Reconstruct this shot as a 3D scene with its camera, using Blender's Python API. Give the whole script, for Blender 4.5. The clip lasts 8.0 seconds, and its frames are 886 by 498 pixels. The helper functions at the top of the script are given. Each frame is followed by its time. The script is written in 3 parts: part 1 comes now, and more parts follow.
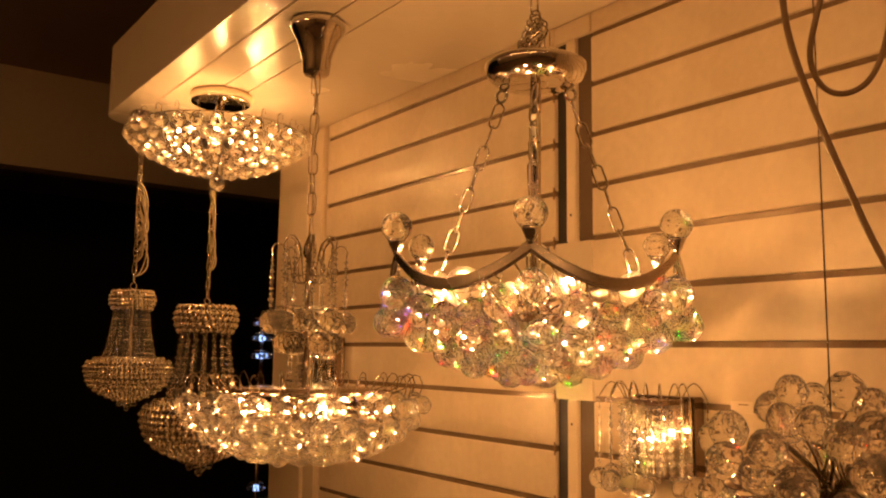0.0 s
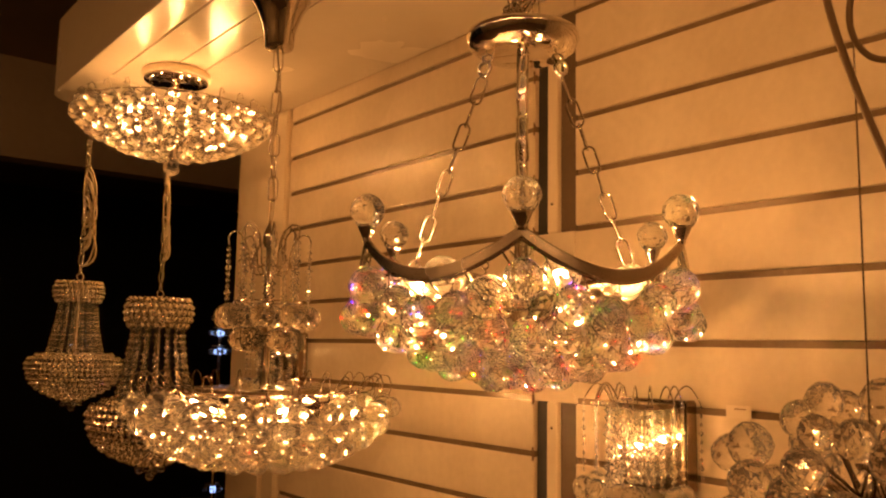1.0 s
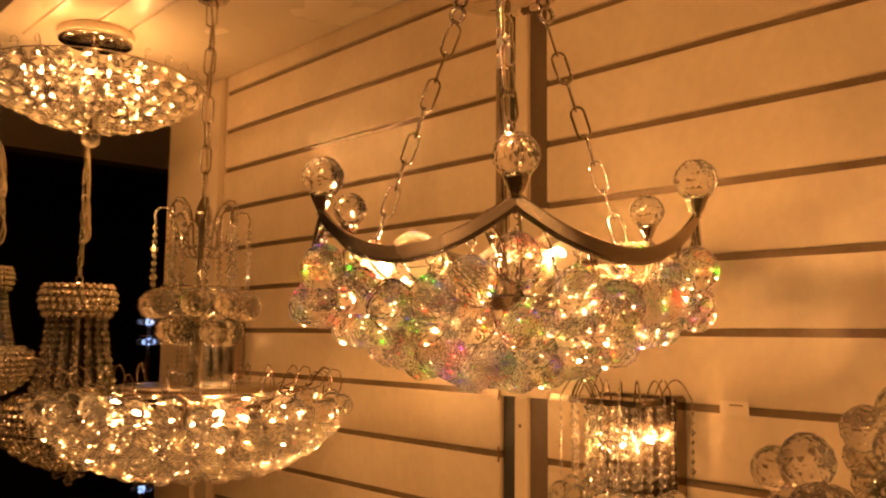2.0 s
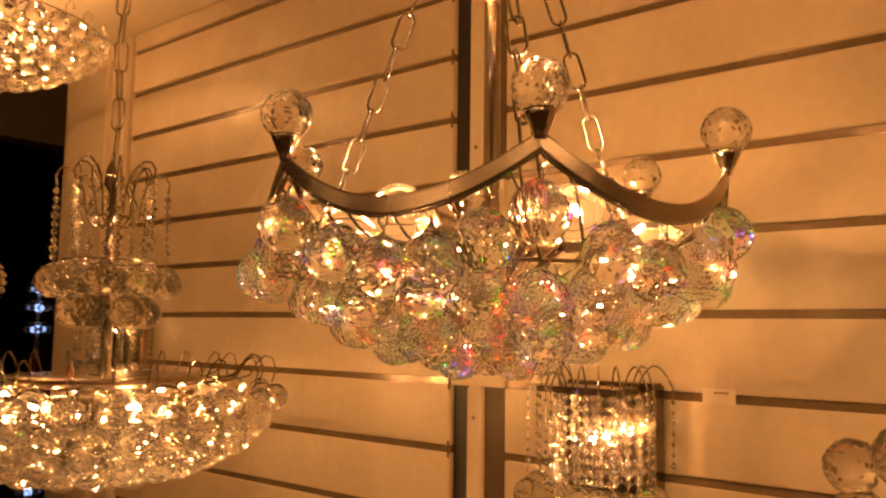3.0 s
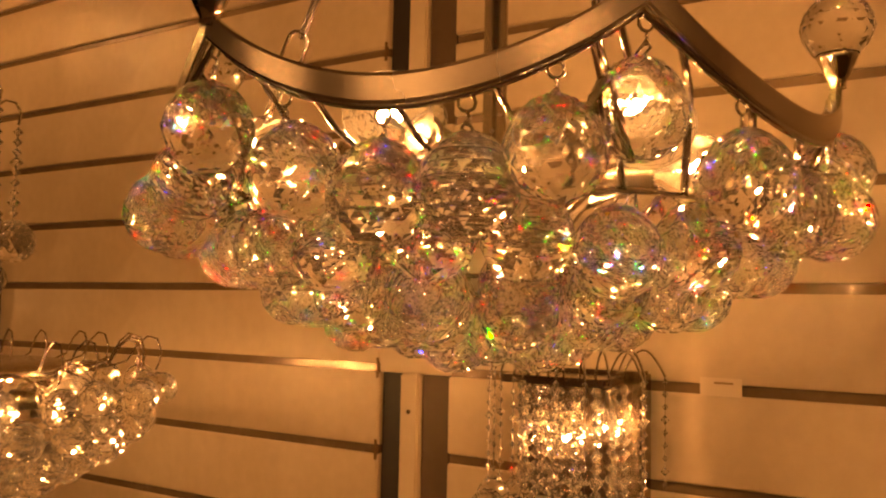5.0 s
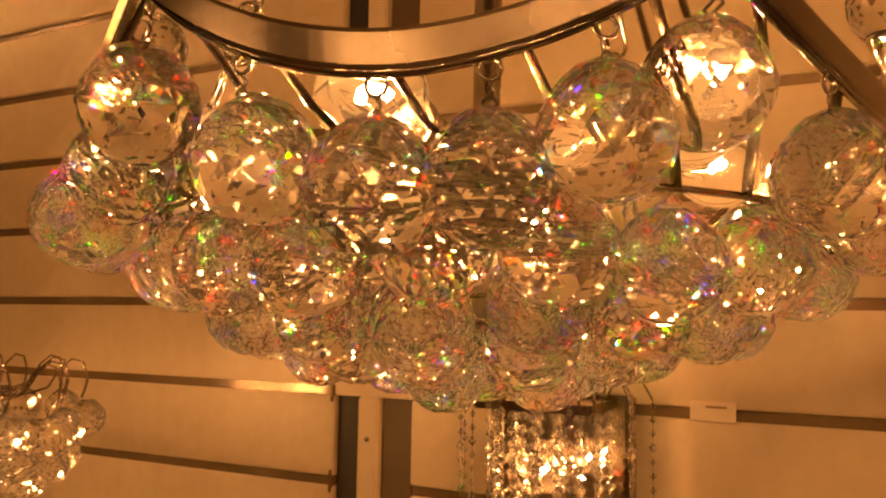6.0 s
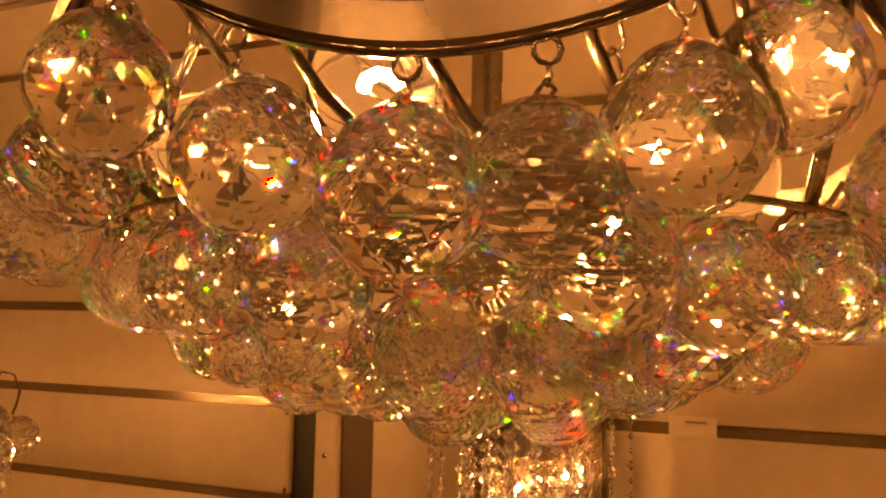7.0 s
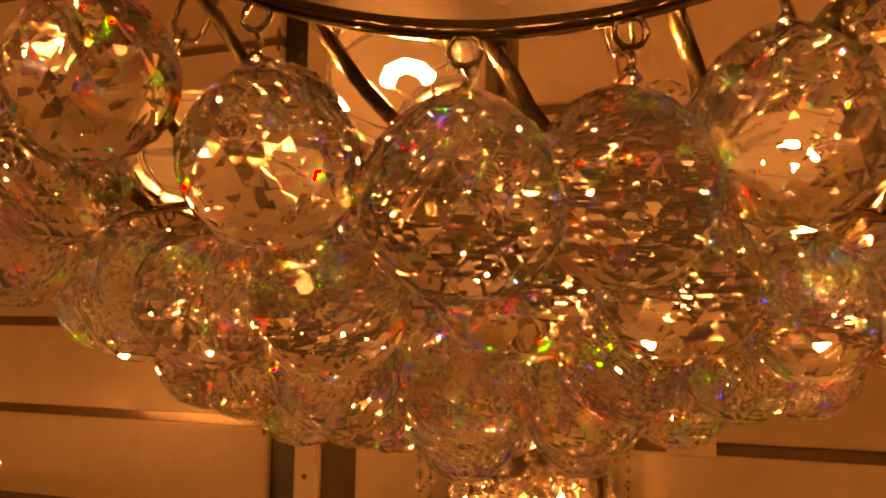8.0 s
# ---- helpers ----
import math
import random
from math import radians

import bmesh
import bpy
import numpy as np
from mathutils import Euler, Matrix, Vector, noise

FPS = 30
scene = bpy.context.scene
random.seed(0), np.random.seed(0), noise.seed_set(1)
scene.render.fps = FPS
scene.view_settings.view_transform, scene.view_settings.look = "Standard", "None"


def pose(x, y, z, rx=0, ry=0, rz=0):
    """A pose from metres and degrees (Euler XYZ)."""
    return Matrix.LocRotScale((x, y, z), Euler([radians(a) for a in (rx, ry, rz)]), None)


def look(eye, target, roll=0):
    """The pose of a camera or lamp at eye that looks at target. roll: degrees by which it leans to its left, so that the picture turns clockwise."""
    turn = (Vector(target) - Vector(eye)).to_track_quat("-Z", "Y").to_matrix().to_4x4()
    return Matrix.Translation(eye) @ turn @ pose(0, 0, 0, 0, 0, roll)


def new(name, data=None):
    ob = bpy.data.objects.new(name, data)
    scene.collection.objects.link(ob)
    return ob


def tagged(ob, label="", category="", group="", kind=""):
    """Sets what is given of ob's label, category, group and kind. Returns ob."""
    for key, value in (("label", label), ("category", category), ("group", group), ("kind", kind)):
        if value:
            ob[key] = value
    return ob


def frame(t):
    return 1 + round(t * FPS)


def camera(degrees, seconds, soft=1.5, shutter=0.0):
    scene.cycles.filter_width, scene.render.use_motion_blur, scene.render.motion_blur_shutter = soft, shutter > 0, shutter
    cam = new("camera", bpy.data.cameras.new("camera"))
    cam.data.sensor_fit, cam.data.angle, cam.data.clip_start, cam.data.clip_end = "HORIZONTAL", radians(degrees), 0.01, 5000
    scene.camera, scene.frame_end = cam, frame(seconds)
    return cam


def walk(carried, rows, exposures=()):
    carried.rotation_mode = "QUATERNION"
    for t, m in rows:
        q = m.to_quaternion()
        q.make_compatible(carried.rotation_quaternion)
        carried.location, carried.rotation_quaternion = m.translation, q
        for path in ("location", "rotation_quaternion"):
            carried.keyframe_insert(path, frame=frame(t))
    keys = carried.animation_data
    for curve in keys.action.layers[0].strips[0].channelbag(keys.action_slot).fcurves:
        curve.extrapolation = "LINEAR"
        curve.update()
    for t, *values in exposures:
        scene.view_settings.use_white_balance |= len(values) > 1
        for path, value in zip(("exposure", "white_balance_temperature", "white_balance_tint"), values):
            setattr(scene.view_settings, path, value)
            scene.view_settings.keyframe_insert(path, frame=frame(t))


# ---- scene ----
cam = camera(56.0, 8.0, soft=2.1, shutter=0.5)
PATH = [
    (0, (0.248, 0.210, 1.579), (1.426, 1.807, 1.828), 0.80),
    (0.5, (0.264, 0.253, 1.578), (1.477, 1.824, 1.825), 1.07),
    (1, (0.306, 0.312, 1.585), (1.553, 1.857, 1.823), 1.04),
    (1.5, (0.349, 0.378, 1.595), (1.640, 1.889, 1.814), 0.81),
    (3, (0.425, 0.598, 1.578), (1.951, 1.876, 1.769), 0.75),
    (3.5, (0.458, 0.656, 1.573), (2.043, 1.865, 1.742), 1.31),
    (4, (0.498, 0.708, 1.570), (2.128, 1.856, 1.726), 1.67),
    (4.5, (0.523, 0.751, 1.569), (2.191, 1.844, 1.718), 1.52),
    (6, (0.614, 0.851, 1.578), (2.379, 1.774, 1.755), 0.98),
    (6.5, (0.627, 0.874, 1.580), (2.429, 1.719, 1.773), 1.14),
    (7, (0.643, 0.895, 1.586), (2.469, 1.688, 1.768), 1.17),
    (7.5, (0.654, 0.913, 1.587), (2.501, 1.654, 1.783), 0.76),
    (8, (0.664, 0.927, 1.590), (2.521, 1.640, 1.797), 0.86),
]
walk(cam, [(t, look(eye, target, roll)) for t, eye, target, roll in PATH],
     exposures=[(0.0, 0.42, 6100, 10), (1.5, 0.22, 6300, 10), (3.0, 0.18, 6300, 12), (4.5, -0.11, 6750, 14), (6.5, -0.24, 7100, 18), (7.0, -0.5, 8200, 26), (7.5, -0.72, 9100, 34), (8.0, -1.0, 10600, 45)])

# ---- world: a closed shop at night, lit by its own lamps ----
world = bpy.data.worlds.new("night")
scene.world = world
world.use_nodes = True
world.node_tree.nodes["Background"].inputs[0].default_value = (0.02, 0.012, 0.006, 1)
world.node_tree.nodes["Background"].inputs[1].default_value = 0.1
GLOW = (1.0, 0.455, 0.135)          # incandescent light
BULB = 1480.0                     # strength of a filament

scene.cycles.max_bounces, scene.cycles.transmission_bounces, scene.cycles.glossy_bounces = 24, 24, 8
scene.cycles.sample_clamp_indirect, scene.cycles.caustics_refractive, scene.cycles.caustics_reflective = 0.0, False, False

# ---- materials ----
def material(name, base=(0.8, 0.8, 0.8), rough=0.5, metal=0.0, spec=0.5):
    m = bpy.data.materials.new(name)
    m.use_nodes = True
    b = m.node_tree.nodes["Principled BSDF"]
    b.inputs["Base Color"].default_value = (*base, 1)
    b.inputs["Roughness"].default_value = rough
    b.inputs["Metallic"].default_value = metal
    b.inputs["Specular IOR Level"].default_value = spec
    return m


def textured(name, dark, light, scale, fine, rough=(0.4, 0.6), metal=0.0, bump=0.1, per_piece=0.0, spec=0.5):
    """Two scales of noise in colour, roughness and relief."""
    m = material(name, light, rough[0], metal, spec)
    t = m.node_tree
    n, l = t.nodes, t.links
    b = n["Principled BSDF"]
    co = n.new("ShaderNodeTexCoord")
    big, small = n.new("ShaderNodeTexNoise"), n.new("ShaderNodeTexNoise")
    big.inputs["Scale"].default_value, small.inputs["Scale"].default_value = scale, fine
    big.inputs["Detail"].default_value, small.inputs["Detail"].default_value = 4, 3
    l.new(co.outputs["Object"], big.inputs["Vector"])
    l.new(co.outputs["Object"], small.inputs["Vector"])
    mix = n.new("ShaderNodeMath")
    mix.operation = "MULTIPLY_ADD"
    mix.inputs[1].default_value = 0.3
    l.new(small.outputs["Fac"], mix.inputs[0])
    l.new(big.outputs["Fac"], mix.inputs[2])
    val = mix.outputs[0]
    if per_piece:
        inf, ad = n.new("ShaderNodeObjectInfo"), n.new("ShaderNodeMath")
        ad.operation = "MULTIPLY_ADD"
        ad.inputs[1].default_value = per_piece
        l.new(inf.outputs["Random"], ad.inputs[0])
        l.new(val, ad.inputs[2])
        val = ad.outputs[0]
    ramp = n.new("ShaderNodeValToRGB")
    ramp.color_ramp.elements[0].position, ramp.color_ramp.elements[1].position = 0.35, 0.9
    ramp.color_ramp.elements[0].color, ramp.color_ramp.elements[1].color = (*dark, 1), (*light, 1)
    l.new(val, ramp.inputs[0])
    l.new(ramp.outputs[0], b.inputs["Base Color"])
    rr = n.new("ShaderNodeMapRange")
    rr.inputs[3].default_value, rr.inputs[4].default_value = rough
    l.new(big.outputs["Fac"], rr.inputs[0])
    l.new(rr.outputs[0], b.inputs["Roughness"])
    bp = n.new("ShaderNodeBump")
    bp.inputs["Strength"].default_value, bp.inputs["Distance"].default_value = bump, 0.002
    l.new(small.outputs["Fac"], bp.inputs["Height"])
    l.new(bp.outputs[0], b.inputs["Normal"])
    return m


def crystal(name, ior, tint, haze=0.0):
    """Clear cut glass. haze: translucent share that imitates lamp light scattered between the crystals."""
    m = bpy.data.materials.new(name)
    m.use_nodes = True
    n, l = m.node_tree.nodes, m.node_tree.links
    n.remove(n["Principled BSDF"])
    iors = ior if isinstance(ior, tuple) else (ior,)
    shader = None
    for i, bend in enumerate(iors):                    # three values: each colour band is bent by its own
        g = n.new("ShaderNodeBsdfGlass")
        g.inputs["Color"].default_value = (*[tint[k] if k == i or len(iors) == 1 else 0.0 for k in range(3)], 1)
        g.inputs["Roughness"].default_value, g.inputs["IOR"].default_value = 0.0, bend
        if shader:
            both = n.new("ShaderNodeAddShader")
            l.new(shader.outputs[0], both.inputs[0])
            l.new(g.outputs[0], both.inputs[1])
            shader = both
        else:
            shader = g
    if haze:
        scatter_fill, m2 = n.new("ShaderNodeBsdfTranslucent"), n.new("ShaderNodeMixShader")
        scatter_fill.inputs[0].default_value = (0.9, 0.88, 0.84, 1)
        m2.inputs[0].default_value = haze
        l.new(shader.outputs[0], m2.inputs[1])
        l.new(scatter_fill.outputs[0], m2.inputs[2])
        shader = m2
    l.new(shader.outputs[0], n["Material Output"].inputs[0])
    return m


def glowing(name, colour, strength):
    m = bpy.data.materials.new(name)
    m.use_nodes = True
    n = m.node_tree.nodes
    n.remove(n["Principled BSDF"])
    e = n.new("ShaderNodeEmission")
    e.inputs[0].default_value, e.inputs[1].default_value = (*colour, 1), strength
    m.node_tree.links.new(e.outputs[0], n["Material Output"].inputs[0])
    return m


# dark to light range widened, so blotches imitate the crystals' uneven light on the wall
M_SLAT = textured("cream_laminate", (0.55, 0.43, 0.28), (0.76, 0.63, 0.45), 5, 60, (0.32, 0.5), bump=0.05, per_piece=0.12)
M_POST = textured("cream_paint", (0.64, 0.52, 0.36), (0.74, 0.62, 0.45), 3, 80, (0.4, 0.55), bump=0.06)
M_SOFFIT = textured("semi_gloss_white_paint", (0.72, 0.62, 0.46), (0.8, 0.7, 0.54), 2, 40, (0.2, 0.32), bump=0.03)
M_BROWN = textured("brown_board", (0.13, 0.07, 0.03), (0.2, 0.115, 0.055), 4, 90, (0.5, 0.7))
M_BLACK = textured("black_channel", (0.012, 0.009, 0.007), (0.03, 0.024, 0.018), 8, 120, (0.4, 0.6))
M_ALU = textured("aluminium_insert", (0.2, 0.135, 0.075), (0.32, 0.235, 0.15), 9, 140, (0.1, 0.19), metal=0.22, bump=0.06)
M_CHROME = textured("chrome", (0.58, 0.54, 0.49), (0.74, 0.7, 0.64), 9, 160, (0.015, 0.06), metal=1.0, bump=0.02)
M_CHROME_DULL = textured("brushed_chrome", (0.3, 0.25, 0.2), (0.46, 0.4, 0.32), 12, 220, (0.16, 0.32), metal=1.0, bump=0.05)
M_BAND = textured("crown_chrome", (0.5, 0.43, 0.36), (0.65, 0.57, 0.48), 14, 240, (0.17, 0.34), metal=1.0, bump=0.03)
M_CRYSTAL = crystal("lead_crystal", 1.56, (1.0, 1.0, 1.0), 0.014)
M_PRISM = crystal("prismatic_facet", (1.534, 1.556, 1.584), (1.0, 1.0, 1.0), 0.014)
# made part metal, so that the clear beads flash brighter than glass
M_BEAD = material("mirror_bead", (0.92, 0.84, 0.7), 0.14, 0.75, 0.8)
M_GLASS = crystal("clear_crystal", 1.6, (1.0, 1.0, 1.0), 0.02)
# its haze puts scattered lamp glow into the material
M_SOFT = crystal("brightened_crystal", 1.52, (1.0, 0.99, 0.97), 0.028)
M_CLUSTER = crystal("thick_crystal", 1.5, (1.0, 0.985, 0.96), 0.07)
M_ENVELOPE = crystal("bulb_glass", 1.1, (0.99, 0.98, 0.96), 0.01)
M_FILAMENT = glowing("filament", GLOW, BULB)
M_FILAMENT_WEAK = glowing("filament_weak", GLOW, BULB * 0.64)
M_FROSTED = glowing("frosted_bulb", GLOW, BULB * 0.033)
M_ARM = textured("dark_chrome", (0.2, 0.15, 0.11), (0.34, 0.27, 0.2), 16, 200, (0.1, 0.25), metal=1.0, bump=0.03)
# brown darkened to carry the shade of a deeper recess
M_CHANNEL = textured("shaded_channel", (0.08, 0.05, 0.027), (0.13, 0.085, 0.046), 5, 90, (0.4, 0.6))
M_CABLE = textured("beige_cable", (0.2, 0.125, 0.06), (0.32, 0.21, 0.11), 12, 150, (0.35, 0.5))
M_CORD = textured("tan_cord", (0.42, 0.33, 0.21), (0.58, 0.47, 0.33), 20, 150, (0.2, 0.35))
M_FLOOR = textured("floor_tile", (0.1, 0.07, 0.045), (0.17, 0.12, 0.075), 2, 40, (0.25, 0.45))
M_ROOM = textured("room_paint", (0.36, 0.28, 0.19), (0.46, 0.37, 0.25), 1.2, 30, (0.6, 0.8))
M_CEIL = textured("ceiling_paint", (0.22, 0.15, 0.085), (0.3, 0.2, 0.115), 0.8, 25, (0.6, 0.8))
# the lack of light beyond the opening is painted in as near-black
M_DARK = textured("near_black_darkness", (0.004, 0.003, 0.003), (0.008, 0.006, 0.005), 1, 20, (0.7, 0.9))
M_LABEL = material("paper_label", (0.72, 0.6, 0.44), 0.5)
M_INK = material("ink", (0.3, 0.2, 0.11), 0.6)


# ---- building helpers ----
def link_mesh(name, bm, mat, smooth=False):
    me = bpy.data.meshes.new(name)
    bmesh.ops.recalc_face_normals(bm, faces=bm.faces)
    bm.to_mesh(me)
    bm.free()
    me.materials.append(mat)
    me.polygons.foreach_set("use_smooth", [smooth] * len(me.polygons))
    return me


def part(name, bm, mat, parent, label="", smooth=False):
    ob = new(name, link_mesh(name, bm, mat, smooth))
    ob.parent = parent
    if mat in (M_CRYSTAL, M_GLASS, M_SOFT, M_CLUSTER, M_ENVELOPE):
        ob.visible_shadow = False
    return tagged(ob, label)


def piece(name, me, parent, m):
    ob = new(name, me)
    ob.parent = parent
    ob.matrix_basis = m
    if me.materials[0] in (M_CRYSTAL, M_GLASS, M_SOFT, M_CLUSTER):
        ob.visible_shadow = False                      # clear glass lets the lamps' light through
    return ob


def thing(name, label, category, place=(0, 0, 0), group="", kind=""):
    ob = new(name)
    ob.matrix_basis = Matrix.Translation(place)
    ob.empty_display_size = 0.05
    return tagged(ob, label, category, group, kind)


def box(bm, lo, hi, bevel=0.0):
    r = bmesh.ops.create_cube(bm, size=1.0)
    c = [(a + b) / 2 for a, b in zip(lo, hi)]
    s = [b - a for a, b in zip(lo, hi)]
    for v in r["verts"]:
        v.co = Vector((v.co.x * s[0] + c[0], v.co.y * s[1] + c[1], v.co.z * s[2] + c[2]))
    if bevel:
        es = {e for v in r["verts"] for e in v.link_edges}
        bmesh.ops.bevel(bm, geom=list(es), offset=bevel, segments=2, affect="EDGES")
    return bm


def lathe(bm, profile, segments=32, squash=1.0):
    """Turn a profile of (radius, height) round the z axis."""
    rings = []
    for r, z in profile:
        if r < 1e-5:
            rings.append([bm.verts.new((0, 0, z))])
        else:
            rings.append([bm.verts.new((r * math.cos(2 * math.pi * i / segments), r * squash * math.sin(2 * math.pi * i / segments), z)) for i in range(segments)])
    for a, b in zip(rings, rings[1:]):
        for i in range(segments):
            j = (i + 1) % segments
            q = [a[i % len(a)], a[j % len(a)], b[j % len(b)], b[i % len(b)]]
            q = list(dict.fromkeys(q))
            if len(q) > 2:
                bm.faces.new(q)
    return bm


def tube(bm, pts, r, closed=False, sides=8, flat=1.0):
    """A round bar along points."""
    pts = [Vector(p) for p in pts]
    n = len(pts)
    rings, up = [], None
    for i, p in enumerate(pts):
        a = pts[i - 1] if (i or closed) else p
        b = pts[(i + 1) % n] if (i < n - 1 or closed) else p
        d = (b - a).normalized()
        if up is None:
            up = d.orthogonal().normalized()
        up = (up - d * up.dot(d)).normalized()
        side = d.cross(up)
        rings.append([bm.verts.new(p + r * (math.cos(2 * math.pi * k / sides) * up + flat * math.sin(2 * math.pi * k / sides) * side)) for k in range(sides)])
    for i in range(n if closed else n - 1):
        a, b = rings[i], rings[(i + 1) % n]
        for k in range(sides):
            bm.faces.new((a[k], a[(k + 1) % sides], b[(k + 1) % sides], b[k]))
    if not closed:
        bm.faces.new(rings[0][::-1])
        bm.faces.new(rings[-1])
    return bm


def polar(r, deg, z=0.0):
    return Vector((r * math.cos(radians(deg)), r * math.sin(radians(deg)), z))


def faceted(bm, r, rings=8, around=12, pear=0.0, uneven=0.0):
    """A cut ball: rows of lozenge facets, drawn out a little towards the top."""
    rows = []
    for i in range(rings + 1):
        a = math.pi * i / rings
        z, q = math.cos(a), math.sin(a)
        if pear and z > 0:
            q *= 1 - pear * z
            z *= 1 + 0.25 * pear
        if i in (0, rings):
            z *= 0.97
            rows.append([bm.verts.new((0, 0, r * z))])
        else:
            rows.append([bm.verts.new((r * q * math.cos(2 * math.pi * (k + 0.5 * (i % 2)) / around), r * q * math.sin(2 * math.pi * (k + 0.5 * (i % 2)) / around), r * z)) for k in range(around)])
    rnd = random.Random(around)
    for v in bm.verts:
        v.co *= 1 + rnd.uniform(-uneven, uneven)
    for i in range(rings):
        a, b = rows[i], rows[i + 1]
        for k in range(around):
            j = (k + 1) % around
            if len(a) == 1:
                bm.faces.new((a[0], b[k], b[j]))
            elif len(b) == 1:
                bm.faces.new((a[k], b[0], a[j]))
            elif i % 2:
                bm.faces.new((a[k], b[j], a[j]))
                bm.faces.new((a[k], b[k], b[j]))
            else:
                bm.faces.new((a[k], b[k], a[j]))
                bm.faces.new((a[j], b[k], b[j]))
    return bm


def bead(bm, c, r, h=None, n=6, turn=0.0):
    """A small cut bead: two pointed caps on a girdle."""
    h = h or r
    c = Vector(c)
    top, bot = bm.verts.new(c + Vector((0, 0, h))), bm.verts.new(c - Vector((0, 0, h)))
    g = [bm.verts.new(c + polar(r, 360 * k / n + turn)) for k in range(n)]
    for k in range(n):
        bm.faces.new((top, g[k], g[(k + 1) % n]))
        bm.faces.new((bot, g[(k + 1) % n], g[k]))


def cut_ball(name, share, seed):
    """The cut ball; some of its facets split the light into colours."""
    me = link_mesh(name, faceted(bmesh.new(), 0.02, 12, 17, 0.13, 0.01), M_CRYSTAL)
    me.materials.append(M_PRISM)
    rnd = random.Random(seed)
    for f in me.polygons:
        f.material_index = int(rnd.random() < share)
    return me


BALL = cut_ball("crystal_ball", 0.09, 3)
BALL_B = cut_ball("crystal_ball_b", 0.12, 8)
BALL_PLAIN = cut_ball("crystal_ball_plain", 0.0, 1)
BALL_SOFT = link_mesh("crystal_ball_plain", faceted(bmesh.new(), 0.02, 10, 14, 0.1, 0.006), M_SOFT)
BALL_CLUSTER = link_mesh("crystal_ball_large", faceted(bmesh.new(), 0.02, 8, 12, 0.08, 0.006), M_CLUSTER)


def one_bead():
    bm = bmesh.new()
    bead(bm, (0, 0, 0), 0.005, 0.0056, 8)
    return link_mesh("bead", bm, M_GLASS)


BEAD = one_bead()


def strand(parent, p, count, pitch, size):
    """A hanging wire with cut beads."""
    p = Vector(p)
    wire = part("crystal_strand", tube(bmesh.new(), [p + Vector((0, 0, 0.006)), p - Vector((0, 0, pitch * (count - 1)))], 0.0005, False, 4), M_CHROME_DULL, parent)
    for k in range(count):
        piece("bead", BEAD, wire, Matrix.Translation(p - Vector((0, 0, pitch * k))) @ pose(0, 0, 0, random.uniform(-8, 8), random.uniform(-8, 8), random.uniform(0, 45)) @ Matrix.Scale(size * (1.25 if k % 4 == 3 else 0.9), 4))


def link_shape(length, width, wire):
    pts = []
    for k in range(8):
        pts.append(polar(width / 2, 180 * k / 7) + Vector((0, length / 2 - width / 2, 0)))
    for k in range(8):
        pts.append(polar(width / 2, 180 + 180 * k / 7) - Vector((0, length / 2 - width / 2, 0)))
    return link_mesh("chain_link", tube(bmesh.new(), pts, wire, True, 6), M_CHROME, True)


LINK_LONG = link_shape(0.046, 0.017, 0.0015)
LINK_MID = link_shape(0.036, 0.0145, 0.0015)
LINK_SMALL = link_shape(0.03, 0.013, 0.0015)


def chain(parent, a, b, link, pitch, sag=0.0):
    """Interlocking links from a to b, each turned a quarter against the last."""
    a, b = Vector(a), Vector(b)
    d = b - a
    n = max(1, round(d.length / pitch))
    holder = new("chain")
    holder.parent = parent
    holder.matrix_basis = Matrix.Translation(a)
    turn = d.to_track_quat("Y", "Z").to_matrix().to_4x4()
    for i in range(n):
        p = d * ((i + 0.5) / n) + Vector((0, 0, -sag * math.sin(math.pi * (i + 0.5) / n)))
        piece("chain_link", link, holder, Matrix.Translation(p) @ turn @ pose(0, 0, 0, random.uniform(-6, 6), 90 * (i % 2) + 45 + random.uniform(-14, 14), 0))
    return holder


def bulb(parent, m, size=0.0225, frosted=False):
    """A clear round lamp bulb in a chrome socket; m sets its base, with z out along its axis."""
    holder = new("light_bulb")
    holder.parent = parent
    holder.matrix_basis = m
    s = size
    prof = [(0.3 * s, 0.0), (0.34 * s, 0.25 * s), (0.62 * s, 0.62 * s), (0.9 * s, 1.05 * s), (s, 1.5 * s), (0.93 * s, 1.9 * s), (0.7 * s, 2.25 * s), (0.36 * s, 2.46 * s), (0, 2.52 * s)]
    part("bulb_envelope", lathe(bmesh.new(), prof, 24), M_FROSTED if frosted else M_ENVELOPE, holder, "glowing frosted bulb" if frosted else "clear glass bulb", True)
    if not frosted:
        glowing_wire(holder, s, size)
    part("socket", lathe(bmesh.new(), [(0, -1.5 * s), (0.52 * s, -1.5 * s), (0.56 * s, -1.4 * s), (0.56 * s, -0.1 * s), (0.62 * s, -0.05 * s), (0.62 * s, 0.08 * s), (0.48 * s, 0.1 * s), (0.3 * s, 0.0)], 20), M_CHROME_DULL, holder, "chrome lamp socket", True)
    return holder


